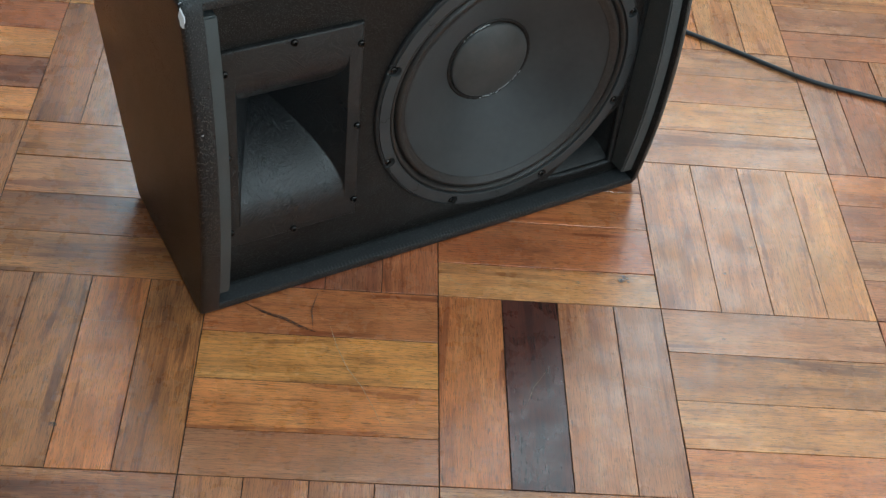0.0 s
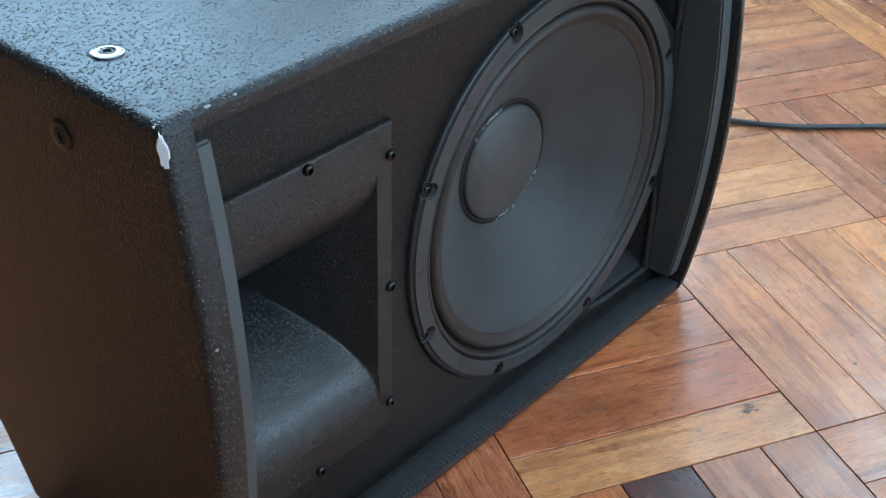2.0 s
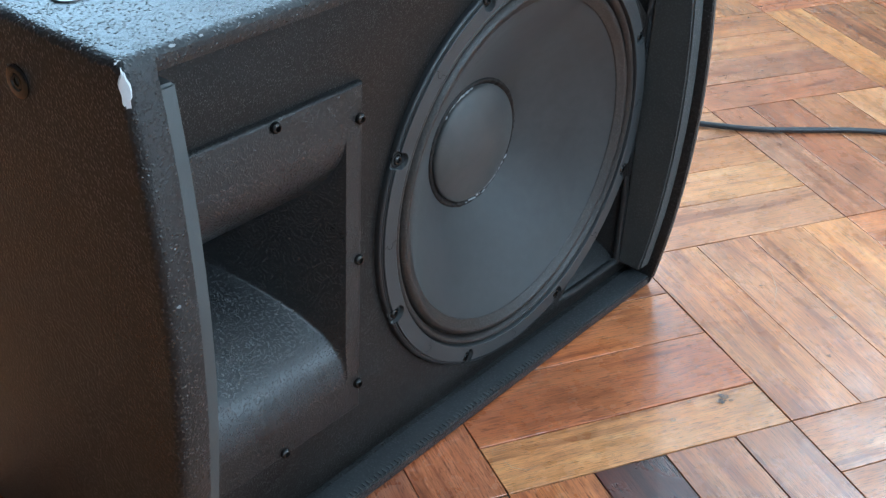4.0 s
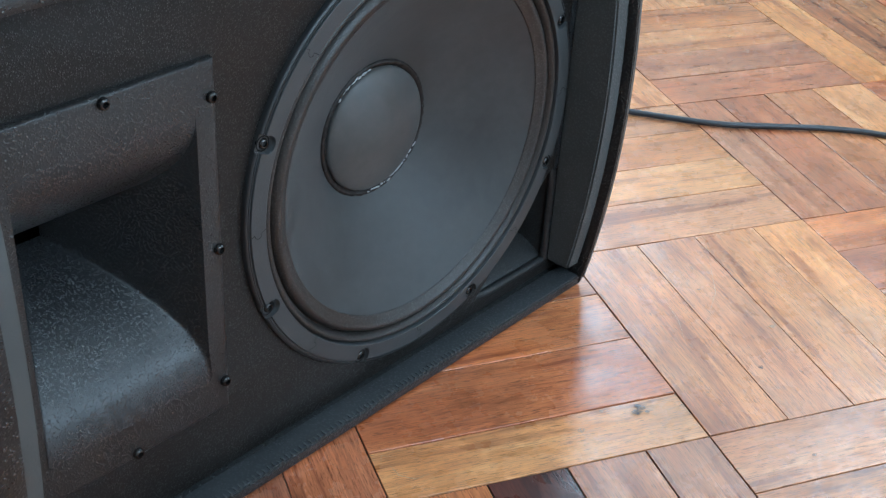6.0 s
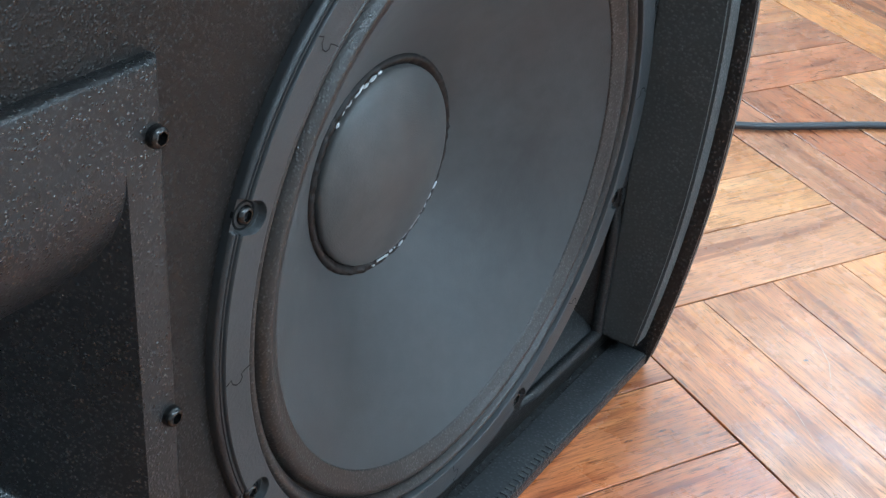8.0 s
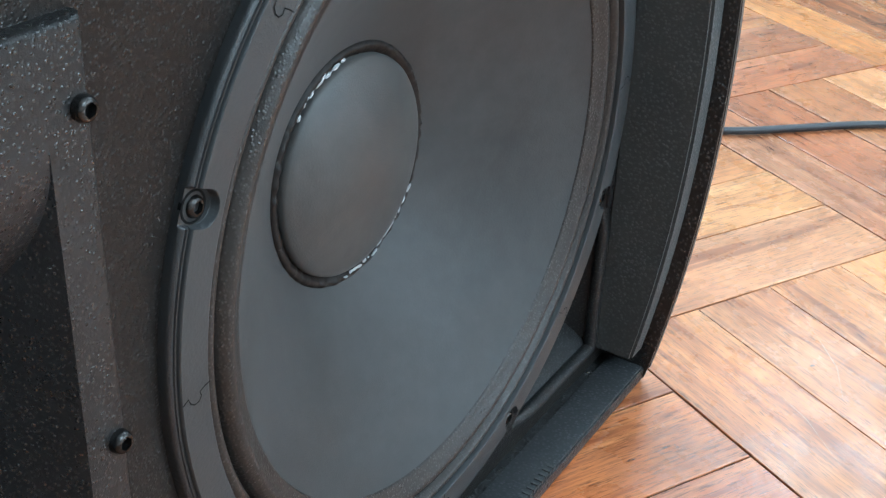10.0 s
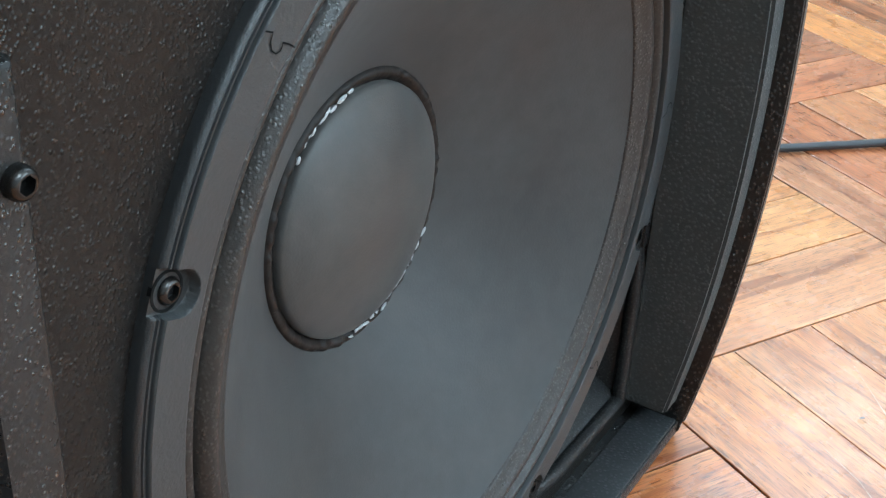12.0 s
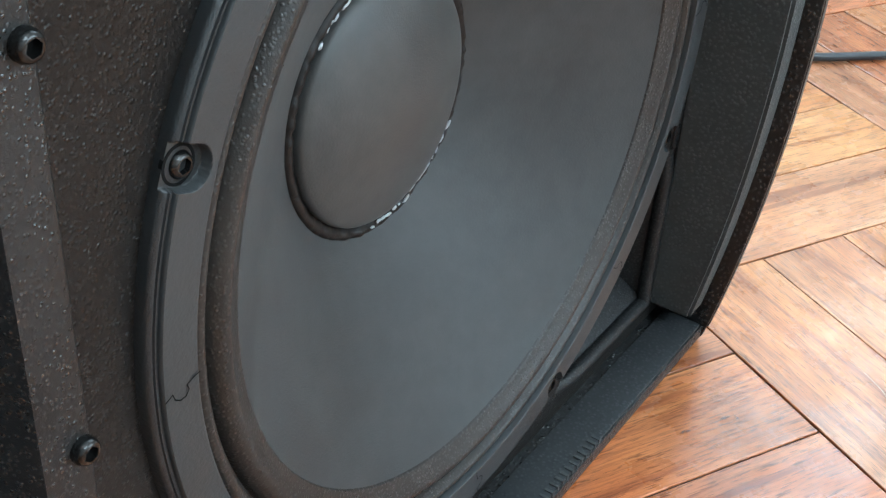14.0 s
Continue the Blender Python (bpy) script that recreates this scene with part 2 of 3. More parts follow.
def prism(bm, outline, x0, x1):
    """A solid from an outline in (y, z), drawn out along x."""
    a = [bm.verts.new((x0, y, z)) for y, z in outline]
    b = [bm.verts.new((x1, y, z)) for y, z in outline]
    bm.faces.new(a)
    bm.faces.new(b[::-1])
    n = len(a)
    for i in range(n):
        bm.faces.new((a[i], b[i], b[(i + 1) % n], a[(i + 1) % n]))
    bmesh.ops.recalc_face_normals(bm, faces=bm.faces[:])
    return bm


def slab(bm, outline, y0, y1):
    """A solid from an outline in (x, z), drawn out along y."""
    a = [bm.verts.new((x, y0, z)) for x, z in outline]
    b = [bm.verts.new((x, y1, z)) for x, z in outline]
    bm.faces.new(a)
    bm.faces.new(b[::-1])
    n = len(a)
    for i in range(n):
        bm.faces.new((a[i], b[i], b[(i + 1) % n], a[(i + 1) % n]))
    bmesh.ops.recalc_face_normals(bm, faces=bm.faces[:])
    return bm


def lathe(profile, cx, cz, steps=128, wobble=None, grow=1.0):
    """Turns (radius, y) round an axis along y through (cx, cz)."""
    profile = [(r * grow, y) for r, y in profile]
    bm = bmesh.new()
    rings = []
    for i, (r, y) in enumerate(profile):
        if r < 1e-6:
            rings.append([bm.verts.new((cx, y, cz))] * steps)
            continue
        ring = []
        for k in range(steps):
            a = 2 * math.pi * k / steps
            dy = wobble(r, a) if wobble else 0.0
            ring.append(bm.verts.new((cx + r * math.cos(a), y + dy, cz + r * math.sin(a))))
        rings.append(ring)
    for p, q in zip(rings, rings[1:]):
        for k in range(steps):
            vs = []
            for v in (p[k], p[(k + 1) % steps], q[(k + 1) % steps], q[k]):
                if v not in vs:
                    vs.append(v)
            bm.faces.new(vs)
    bmesh.ops.recalc_face_normals(bm, faces=bm.faces[:])
    return bm


def disc_outline(cx, cz, r, n=96):
    return [(cx + r * math.cos(2 * math.pi * i / n), cz + r * math.sin(2 * math.pi * i / n)) for i in range(n)]


def carved(name, bm, cutters, bevel, material, segments=2):
    """The solid less the cutters, with softened edges, as a plain mesh."""
    def temp(b):
        me = bpy.data.meshes.new("temp")
        bmesh.ops.recalc_face_normals(b, faces=b.faces[:])
        b.to_mesh(me)
        b.free()
        return new("temp", me)
    ob = temp(bm)
    cuts = [temp(c) for c in cutters]
    for c in cuts:
        md = ob.modifiers.new("cut", "BOOLEAN")
        md.operation, md.solver, md.object = "DIFFERENCE", "EXACT", c
    if bevel:
        md = ob.modifiers.new("soft", "BEVEL")
        md.width, md.segments, md.limit_method, md.angle_limit = bevel, segments, "ANGLE", radians(35)
    deps = bpy.context.evaluated_depsgraph_get()
    me = bpy.data.meshes.new_from_object(ob.evaluated_get(deps))
    me.name = name
    for o in (ob, *cuts):
        old = o.data
        bpy.data.objects.remove(o)
        bpy.data.meshes.remove(old)
    me.materials.clear()
    me.materials.append(material)
    for p in me.polygons:
        p.use_smooth = True
    me.set_sharp_from_angle(angle=radians(35))
    return me


def part_mesh(name, me, parent, label=""):
    ob = new(name, me)
    ob.parent = parent
    return tagged(ob, label)


# ---- room ----
floor = tagged(new("floor", mesh_of("floor", one_box(ROOM_W, ROOM_E, ROOM_S, ROOM_N, -0.12, -0.0018), SUBFLOOR)), "worn varnished basket-weave parquet floor of mixed brown woods", "floor", kind="structure")


def wall(name, length, openings, spans, m, label, paint_of=WALLPAINT):
    """A wall along x, 0.15 thick outwards (y), with openings (centre, width)."""
    bm = bmesh.new()
    at = 0.0
    for (c, w), (low, high) in zip(openings, spans):
        box(bm, at, c - w / 2, 0, 0.15, 0, ROOM_H)
        box(bm, c - w / 2, c + w / 2, 0, 0.15, 0, low)
        box(bm, c - w / 2, c + w / 2, 0, 0.15, high, ROOM_H)
        at = c + w / 2
    box(bm, at, length, 0, 0.15, 0, ROOM_H)
    bmesh.ops.remove_doubles(bm, verts=bm.verts[:], dist=1e-5)
    ob = new(name, mesh_of(name, bm, paint_of, 0))
    ob.matrix_world = m
    return tagged(ob, label, "wall", kind="structure")


def window(name, w, sill, head, m):
    win = thing(name, m, "white painted window, out of view, letting in cool daylight", "window", kind="structure")
    h = head - sill
    for x0, x1, z0, z1 in ((-w / 2, -w / 2 + 0.05, 0, h), (w / 2 - 0.05, w / 2, 0, h), (-w / 2 + 0.05, w / 2 - 0.05, 0, 0.05), (-w / 2 + 0.05, w / 2 - 0.05, h - 0.05, h), *[(x - 0.025, x + 0.025, 0.05, h - 0.05) for x in ((0.0,) if w < 2 else (-0.83, 0.0, 0.83))]):
        part("window_frame", one_box(x0, x1, 0.06, 0.11, z0, z1, bevel=0.006), FRAMEPAINT, win)
    part("window_sill", one_box(-w / 2 - 0.05, w / 2 + 0.05, -0.06, 0.05, -0.032, -0.002, bevel=0.006), FRAMEPAINT, win)


LX, LY = ROOM_E - ROOM_W, ROOM_N - ROOM_S
wall("wall_north", LX, [(c - ROOM_W, w) for c, w in NORTH_WINDOWS], [(NORTH_SILL, HEAD)] * 2, pose(ROOM_W, ROOM_N, 0), "plain pale grey wall with two windows")
wall("wall_south", LX, [(ROOM_E - c, w) for c, w in SOUTH_FILL_WINDOWS[::-1]], [(SOUTH_SILL, HEAD)], pose(ROOM_E, ROOM_S, 0, 0, 0, 180), "plain pale grey wall with an added, unseen window")
wall("wall_east", LY, [(ROOM_N - c, w) for c, w in EAST_WINDOWS[::-1]], [(a, b) for a, b, _ in EAST_SPANS[::-1]], pose(ROOM_E, ROOM_N, 0, 0, 0, -90), "plain pale grey wall with two windows")
# Out of view; kept dark so little light bounces onto the cabinet's end.
wall("wall_west", LY, [], [], pose(ROOM_W, ROOM_S, 0, 0, 0, 90), "plain brown wall, unseen, darkened to dim the bounce light", BROWNWALL)
tagged(new("ceiling", mesh_of("ceiling", one_box(ROOM_W - 0.15, ROOM_E + 0.15, ROOM_S - 0.15, ROOM_N + 0.15, ROOM_H + 0.002, ROOM_H + 0.15), CEILPAINT)), "plain old white painted ceiling", "ceiling", kind="structure")
for i, (c, w) in enumerate(NORTH_WINDOWS):
    window("window_%d" % (i + 1), w, NORTH_SILL, HEAD, pose(c, ROOM_N, NORTH_SILL))
for i, ((c, w), (low, high, _)) in enumerate(zip(EAST_WINDOWS, EAST_SPANS)):
    window("window_%d" % (i + 3), w, low, high, pose(ROOM_E, c, low, 0, 0, -90))

for i, (c, w) in enumerate(SOUTH_FILL_WINDOWS):
    window("window_%d" % (i + 5), w, SOUTH_SILL, HEAD, pose(c, ROOM_S, SOUTH_SILL, 0, 0, 180))

# ---- loudspeaker, lying on its side ----
# Own axes: x along the box, y to its back, z across it (up as it lies).
speaker = thing("loudspeaker", pose(0.1357, 0.3533, 0.0, -0.922, 0, 27.46), "black two-way loudspeaker box lying on its side, grille removed", "loudspeaker")
UL, UR, H = -0.862, -0.1725, 0.480
MID, RIM, BOW = 0.240, -0.022, 0.027


def bowed(z):
    """How far forward the curved end rims stand (y) at the height z."""
    return RIM - BOW * max(0.0, 1 - ((z - MID) / MID) ** 2)


front = [(bowed(H * i / 24), H * i / 24) for i in range(25)]
outline = [(0.232, 0.0037), *[(y, z if z > 0 else -0.0004) for y, z in front], (0.228, H), (0.362, 0.246)]
body = bmesh.new()
prism(body, outline, UL, UR)
bmesh.ops.bevel(body, geom=[e for e in body.edges if e.calc_face_angle(0) > 0.6], offset=0.0075, segments=5, profile=0.5, affect="EDGES")
cuts = [
    one_box(UL + 0.025, UR - 0.009, -0.2, RIM, -0.1, H + 0.1),
    one_box(UL + 0.025, UR - 0.009, -0.3, 0.19, 0.0125, H - 0.014),
    one_box(-0.598, -0.414, 0.046, 0.168, H - 0.1, H + 0.1),
]
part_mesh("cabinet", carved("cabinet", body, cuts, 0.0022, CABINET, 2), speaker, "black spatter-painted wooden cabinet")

WU, WV, WK = -0.4073, 0.2308, 1.0105
HU, HV = -0.7214, 0.2345
T = 0.013
PORTS = [[(-0.315, 0.4300), (-0.2065, 0.4300), (-0.2065, 0.3180)], [(-0.315, 0.0315), (-0.2065, 0.0315), (-0.2065, 0.1435)]]
FACE = 0.009
baffle_cuts = [slab(bmesh.new(), disc_outline(WU, WV, 0.188), -0.1, 0.1), one_box(HU - 0.080, HU + 0.080, -0.1, 0.1, HV - 0.14, HV + 0.14)]
for tri in PORTS:
    baffle_cuts.append(slab(bmesh.new(), tri, -0.1, 0.1))
part_mesh("baffle", carved("baffle", one_box(UL + 0.0275, UR - 0.0095, FACE, FACE + 0.018, 0.013, H - 0.0145), baffle_cuts, 0.002, BAFFLE), speaker, "matt black front board")
# Added sheet, coloured near-black as the shade inside the hollow cabinet.
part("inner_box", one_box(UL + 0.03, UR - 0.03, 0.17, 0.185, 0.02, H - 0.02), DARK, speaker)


def port_lip(tri):
    """A rounded moulding along the two outer legs of a corner port."""
    bm = bmesh.new()
    c = tri[1]
    for end in (tri[0], tri[2]):
        d = Vector((end[0] - c[0], end[1] - c[1]))
        n, r = 12, 0.0045
        rings = []
        steps = 10
        for i in range(steps + 1):
            f = i / steps
            fade = min(1.0, (1 - f) * 6 + 0.05)
            px, pz = c[0] + d.x * f, c[1] + d.y * f
            side = Vector((-d.y, d.x)).normalized()
            rings.append([bm.verts.new((px + side.x * r * math.cos(2 * math.pi * k / n), FACE + 0.001 + r * fade * math.sin(2 * math.pi * k / n), pz + side.y * r * math.cos(2 * math.pi * k / n))) for k in range(n)])
        for p, q in zip(rings, rings[1:]):
            for k in range(n):
                bm.faces.new((p[k], p[(k + 1) % n], q[(k + 1) % n], q[k]))
        bm.faces.new(rings[0][::-1])
        bm.faces.new(rings[-1])
    bmesh.ops.recalc_face_normals(bm, faces=bm.faces[:])
    return bm


def port_duct(tri):
    """The sloping sides of a corner port, narrowing to a dark throat."""
    bm = bmesh.new()
    (ax, az), (bx, bz), (cx, cz) = tri
    up = 1 if cz > bz else -1
    rows = []
    for f in (0.0, 0.12, 0.3, 0.5, 0.75, 1.0):
        inset, y = 0.021 * f, FACE + 0.002 + 0.024 * f ** 1.4
        rows.append([bm.verts.new(v) for v in ((ax, y, az + up * inset), (bx - inset * 0.35, y, bz + up * inset), (cx - inset * 0.35, y, cz))])
    for p, q in zip(rows, rows[1:]):
        bm.faces.new((p[0], p[1], q[1], q[0]))
        bm.faces.new((p[1], p[2], q[2], q[1]))
    back = [bm.verts.new((v.co.x, 0.16, v.co.z)) for v in rows[-1]]
    for i in (0, 1):
        bm.faces.new((rows[-1][i], rows[-1][i + 1], back[i + 1], back[i]))
    return bm


for tri in PORTS:
    part("port_lip", port_lip(tri), PORT, speaker, "rounded black lip of a corner port")
    part("port_duct", port_duct(tri), PORT, speaker)


def batten(x0, x1):
    bm = bmesh.new()
    pts = [(bowed(0.028 + 0.426 * i / 20) + 0.009, 0.028 + 0.426 * i / 20) for i in range(21)]
    prism(bm, [(FACE, 0.028), *pts, (FACE, 0.454)], x0, x1)
    edges = [e for e in bm.edges if e.calc_face_angle(0) > 0.5]
    bmesh.ops.bevel(bm, geom=edges, offset=0.002, segments=2, affect="EDGES")
    return bm


part("grille_batten", batten(UL + 0.0258, UL + 0.0425), STRIP, speaker, "dark grey curved batten")
part("grille_batten", batten(UR - 0.029, UR - 0.0095), SIDE, speaker, "dark grey curved batten")


def lit_edge_strip(x0, x1):
    """Strip on the bowed end panel's front, soft light put into its colour."""
    zs = [0.012 + (H - 0.026) * i / 28 for i in range(29)]
    outer = [(bowed(z) - 0.0005, z) for z in zs]
    return prism(bmesh.new(), outer + [(y + 0.004, z) for y, z in outer[::-1]], x0, x1)


part("front_edge", lit_edge_strip(UR - 0.0066, UR - 0.0030), LIT_EDGE, speaker, "grey-brown strip with the edge's soft light in its colour")

bead = bmesh.new()
box(bead, -0.2085, -0.2015, FACE - 0.0015, FACE + 0.001, 0.140, 0.322, bevel=0.0012, segments=2)
part("edge_bead", bead, HORN, speaker)

# horn
PLATE = 0.0025
def horn_mesh():
    bm = bmesh.new()
    ML, MR, DEEP = HU - 0.073, HU + 0.072, 0.12
    LOW, HIGH, GAP = HV - 0.118, HV + 0.118, 0.012
    n = 18
    prof = []
    for i in range(n + 1):
        d = (i / n) ** 2.3
        prof.append((PLATE + DEEP * d, d ** 0.43))
    def sides(d):
        return ML + 0.0615 * (d - PLATE) / DEEP, MR - 0.0615 * (d - PLATE) / DEEP
    for low in (True, False):
        rows = []
        for d, s in prof:
            v = LOW + (HV - GAP - LOW) * s if low else HIGH - (HIGH - HV - GAP) * s
            a, b = sides(d)
            rows.append([bm.verts.new((a + (b - a) * k / 6, d, v)) for k in range(7)])
        for p, q in zip(rows, rows[1:]):
            for k in range(6):
                bm.faces.new((p[k], p[k + 1], q[k + 1], q[k]))
    for right in (True, False):
        rows = []
        for d, s in prof:
            v0, v1 = LOW + (HV - GAP - LOW) * s, HIGH - (HIGH - HV - GAP) * s
            x = sides(d)[1 if right else 0]
            rows.append([bm.verts.new((x, d, v0 + (v1 - v0) * k / 8)) for k in range(9)])
        for p, q in zip(rows, rows[1:]):
            for k in range(8):
                bm.faces.new((p[k], p[k + 1], q[k + 1], q[k]))
    bmesh.ops.remove_doubles(bm, verts=bm.verts[:], dist=1e-5)
    bmesh.ops.recalc_face_normals(bm, faces=bm.faces[:])
    corners = [e for e in bm.edges if len(e.link_faces) == 2 and e.calc_face_angle(0) > 0.7 and max(v.co.z for v in e.verts) < HV - 0.02]
    bmesh.ops.bevel(bm, geom=corners, offset=0.0020, segments=3, profile=0.5, affect="EDGES")
    return bm, ML, MR, LOW, HIGH


hbm, ML, MR, LOW, HIGH = horn_mesh()
horn = part("horn", hbm, HORN, speaker, "black pebbled plastic horn", smooth=50)
P0, P1, Q0, Q1 = HU - 0.0905, HU + 0.0905, HV - 0.1525, HV + 0.1525
plate = carved("horn_plate", one_box(P0, P1, PLATE, FACE + 0.0005, Q0, Q1), [one_box(ML, MR, -0.1, 0.1, LOW, HIGH)], 0.0, FLANGE)
pb = bmesh.new()
pb.from_mesh(plate)
rim = [e for e in pb.edges if all(v.co.y < PLATE + 1e-4 for v in e.verts) and all(not (ML - 0.001 < v.co.x < MR + 0.001) for v in e.verts) and (e.verts[0].co - e.verts[1].co).length > 0.1]
bmesh.ops.bevel(pb, geom=rim, offset=0.0035, segments=4, profile=0.5, affect="EDGES")
part("horn_plate", pb, FLANGE, horn)


def screw_mesh(r=0.0045, h=0.004):
    """A button-head hex screw, its head towards -y."""
    bm = bmesh.new()
    n = 24
    hexa = [(0.5 * r / max(math.cos(((2 * math.pi * k / n) % (math.pi / 3)) - math.pi / 6), 0.1)) for k in range(n)]
    prof = [(1.0, 0.0), (1.0, -0.45 * h), (0.86, -0.85 * h), (0.66, -h)]
    rings = [[bm.verts.new((r * s * math.cos(2 * math.pi * k / n), y, r * s * math.sin(2 * math.pi * k / n))) for k in range(n)] for s, y in prof]
    for y in (-h, -0.25 * h):
        rings.append([bm.verts.new((hexa[k] * math.cos(2 * math.pi * k / n), y, hexa[k] * math.sin(2 * math.pi * k / n))) for k in range(n)])
    for p, q in zip(rings, rings[1:]):
        for k in range(n):
            bm.faces.new((p[k], p[(k + 1) % n], q[(k + 1) % n], q[k]))
    bm.faces.new(rings[-1])
    bmesh.ops.recalc_face_normals(bm, faces=bm.faces[:])
    return mesh_of("screw", bm, SCREW)


SCREW_MESH = screw_mesh()


def screw(parent, m):
    ob = new("screw", SCREW_MESH)
    ob.parent = parent
    ob.matrix_local = m
    return ob


for x, z in ((0, 0.147), (0, -0.147), *((sx * 0.0857, sz * 0.1243) for sx in (-1, 1) for sz in (-1, 0, 1))):
    screw(horn, pose(HU + x, PLATE, HV + z, 0, random.uniform(0, 360), 0))

# woofer
woofer = thing("woofer", pose(0, 0, 0), "", "")
woofer.parent = speaker
BOLTS = [radians(157.87 - 45 * i) for i in range(8)]
SEAMS = [b + radians(22.5) for b in BOLTS]


def rim_bm(profile, notched):
    """A ring turned from (radius, y); bolt notches, open outwards, are pressed into it."""
    angles = []
    for i, b in enumerate(BOLTS):
        angles += [b - 0.06 + 0.12 * k / 60 for k in range(60)]
        angles += [b + 0.06 + (radians(45) - 0.12) * k / 36 for k in range(36)]
    angles.sort(key=lambda a: a % (2 * math.pi))
    bm = bmesh.new()
    rings = []
    for r, y in profile:
        ring = []
        for a in angles:
            yy = y
            if notched and y < 0.0058:
                for b in BOLTS:
                    d = (a - b + math.pi) % (2 * math.pi) - math.pi
                    if abs(d) < 0.055:
                        s, q = r * math.sin(d), r * math.cos(d) - 0.1925
                        gap = 0.0070 - (abs(s) if q > 0 else math.hypot(s, q))
                        f = min(1.0, max(0.0, 0.5 + gap / 0.0008))
                        yy = y + (0.0058 - y) * f * f * (3 - 2 * f)
            ring.append(bm.verts.new((WU + r * math.cos(a), yy, WV + r * math.sin(a))))
        rings.append(ring)
    n = len(angles)
    for p, q in zip(rings, rings[1:]):
        for k in range(n):
            bm.faces.new((p[k], p[(k + 1) % n], q[(k + 1) % n], q[k]))
    bmesh.ops.recalc_face_normals(bm, faces=bm.faces[:])
    return bm


frame_profile = [(0.2016, 0.0098), (0.2014, 0.0058), (0.2009, 0.0044), (0.1999, 0.0038)] + [(0.1996 - 0.0003 * i, 0.0037) for i in range(2)] + [(0.1990, 0.0030), (0.1985, 0.0030), (0.1982, 0.0037)] + [(0.1979 - 0.0005 * i, 0.0038) for i in range(24)] + [(0.1840, 0.0062)]
part("basket_frame", rim_bm(frame_profile, True), FRAME, woofer, "black metal flange with a thin raised ridge")
gasket_profile = [(0.1972, 0.0066), (0.1972, 0.0030), (0.1969, 0.0023)] + [(0.1966 - 0.00045 * i, 0.0020) for i in range(31)] + [(0.1826, 0.0020), (0.1820, 0.0023), (0.1817, 0.0030), (0.1817, 0.0125)]
part("gasket_rim", rim_bm(gasket_profile, True), GASKET, woofer, "grey-black rim gasket")
for b in BOLTS:
    # A shallow cup; the shade of a deeper hole is in its near-black colour.
    hole = lathe([(0.0066, 0.0012), (0.0065, -0.0002), (0.0056, -0.0003), (0.0054, 0.0022), (0.0, 0.0022)], 0, 0, 32)
    ob = part("bolt_hole", hole, DARK, woofer)
    ob.matrix_local = pose(WU + 0.1950 * math.cos(b), 0.0058, WV + 0.1950 * math.sin(b))
for b in SEAMS:
    # a jigsaw joint between two pieces of the gasket
    path = [(0.1970, 0.0), (0.1938, -0.0014), (0.1930, 0.0012), (0.1908, 0.0028), (0.1884, 0.0026), (0.1870, 0.0008), (0.1877, -0.0014), (0.1850, -0.0024), (0.1818, -0.0030)]
    pts = [Vector((WU + r * math.cos(b) - q * math.sin(b), WV + r * math.sin(b) + q * math.cos(b))) for r, q in path]
    bm = bmesh.new()
    rows = []
    for i, p in enumerate(pts):
        d = (pts[min(i + 1, len(pts) - 1)] - pts[max(i - 1, 0)]).normalized() * 0.00028
        rows.append((bm.verts.new((p.x - d.y, 0.0017, p.y + d.x)), bm.verts.new((p.x + d.y, 0.0017, p.y - d.x))))
    for p, q in zip(rows, rows[1:]):
        bm.faces.new((p[0], p[1], q[1], q[0]))
    part("gasket_seam", bm, DARK, woofer)
sur = [(0.1806, 0.012), (0.1800, 0.0085)]
sur += [(0.1800 - 0.0085 * i / 10, 0.0085 - 0.0050 * math.sin(math.pi * (0.06 + 0.88 * i / 10)) + 0.001 * i / 10) for i in range(1, 11)]
sur += [(0.1710, 0.0118), (0.1704, 0.0118)]
sur += [(0.1700, 0.0098), (0.1693, 0.0081), (0.1683, 0.0065), (0.1670, 0.0052), (0.1655, 0.0043), (0.1638, 0.0041), (0.1623, 0.0047), (0.1609, 0.0056), (0.1594, 0.0066), (0.1578, 0.0075), (0.1562, 0.0083), (0.1551, 0.0088), (0.1545, 0.0093), (0.1541, 0.0105)]
part("surround", lathe(sur, WU, WV, 160, grow=WK), RUBBER, woofer, "doped cloth surround with two rolls")
CAPR, CAPY = 0.0580, 0.0715
cone = []
for i in range(25):
    f = i / 24
    r = 0.1548 + (CAPR - 0.004 - 0.1548) * f
    cone.append((r, 0.0096 + (CAPY - 0.0078) * (f ** 0.94)))
part("cone", lathe(cone, WU, WV, 160, grow=WK), CONE, woofer, "grey-black pressed paper cone")
cap = [(CAPR, CAPY + 0.001), (CAPR, CAPY - 0.0048), (CAPR - 0.0004, CAPY - 0.0064), (CAPR - 0.0016, CAPY - 0.0078)]
for i in range(16):
    f = 1 - (i + 1) / 16
    cap.append(((CAPR - 0.0016) * f, CAPY - 0.0078 - 0.0105 * (1 - f ** 2.1)))
part("dust_cap", lathe(cap, WU, WV, 128, grow=WK), CAPMAT, woofer, "grey domed dust cap")
ring = [(CAPR + 0.0062, CAPY - 0.0036), (CAPR + 0.0056, CAPY - 0.0050), (CAPR + 0.0042, CAPY - 0.0058), (CAPR + 0.0026, CAPY - 0.0055), (CAPR + 0.0012, CAPY - 0.0042), (CAPR + 0.0002, CAPY - 0.0036), (CAPR - 0.0010, CAPY - 0.0020)]
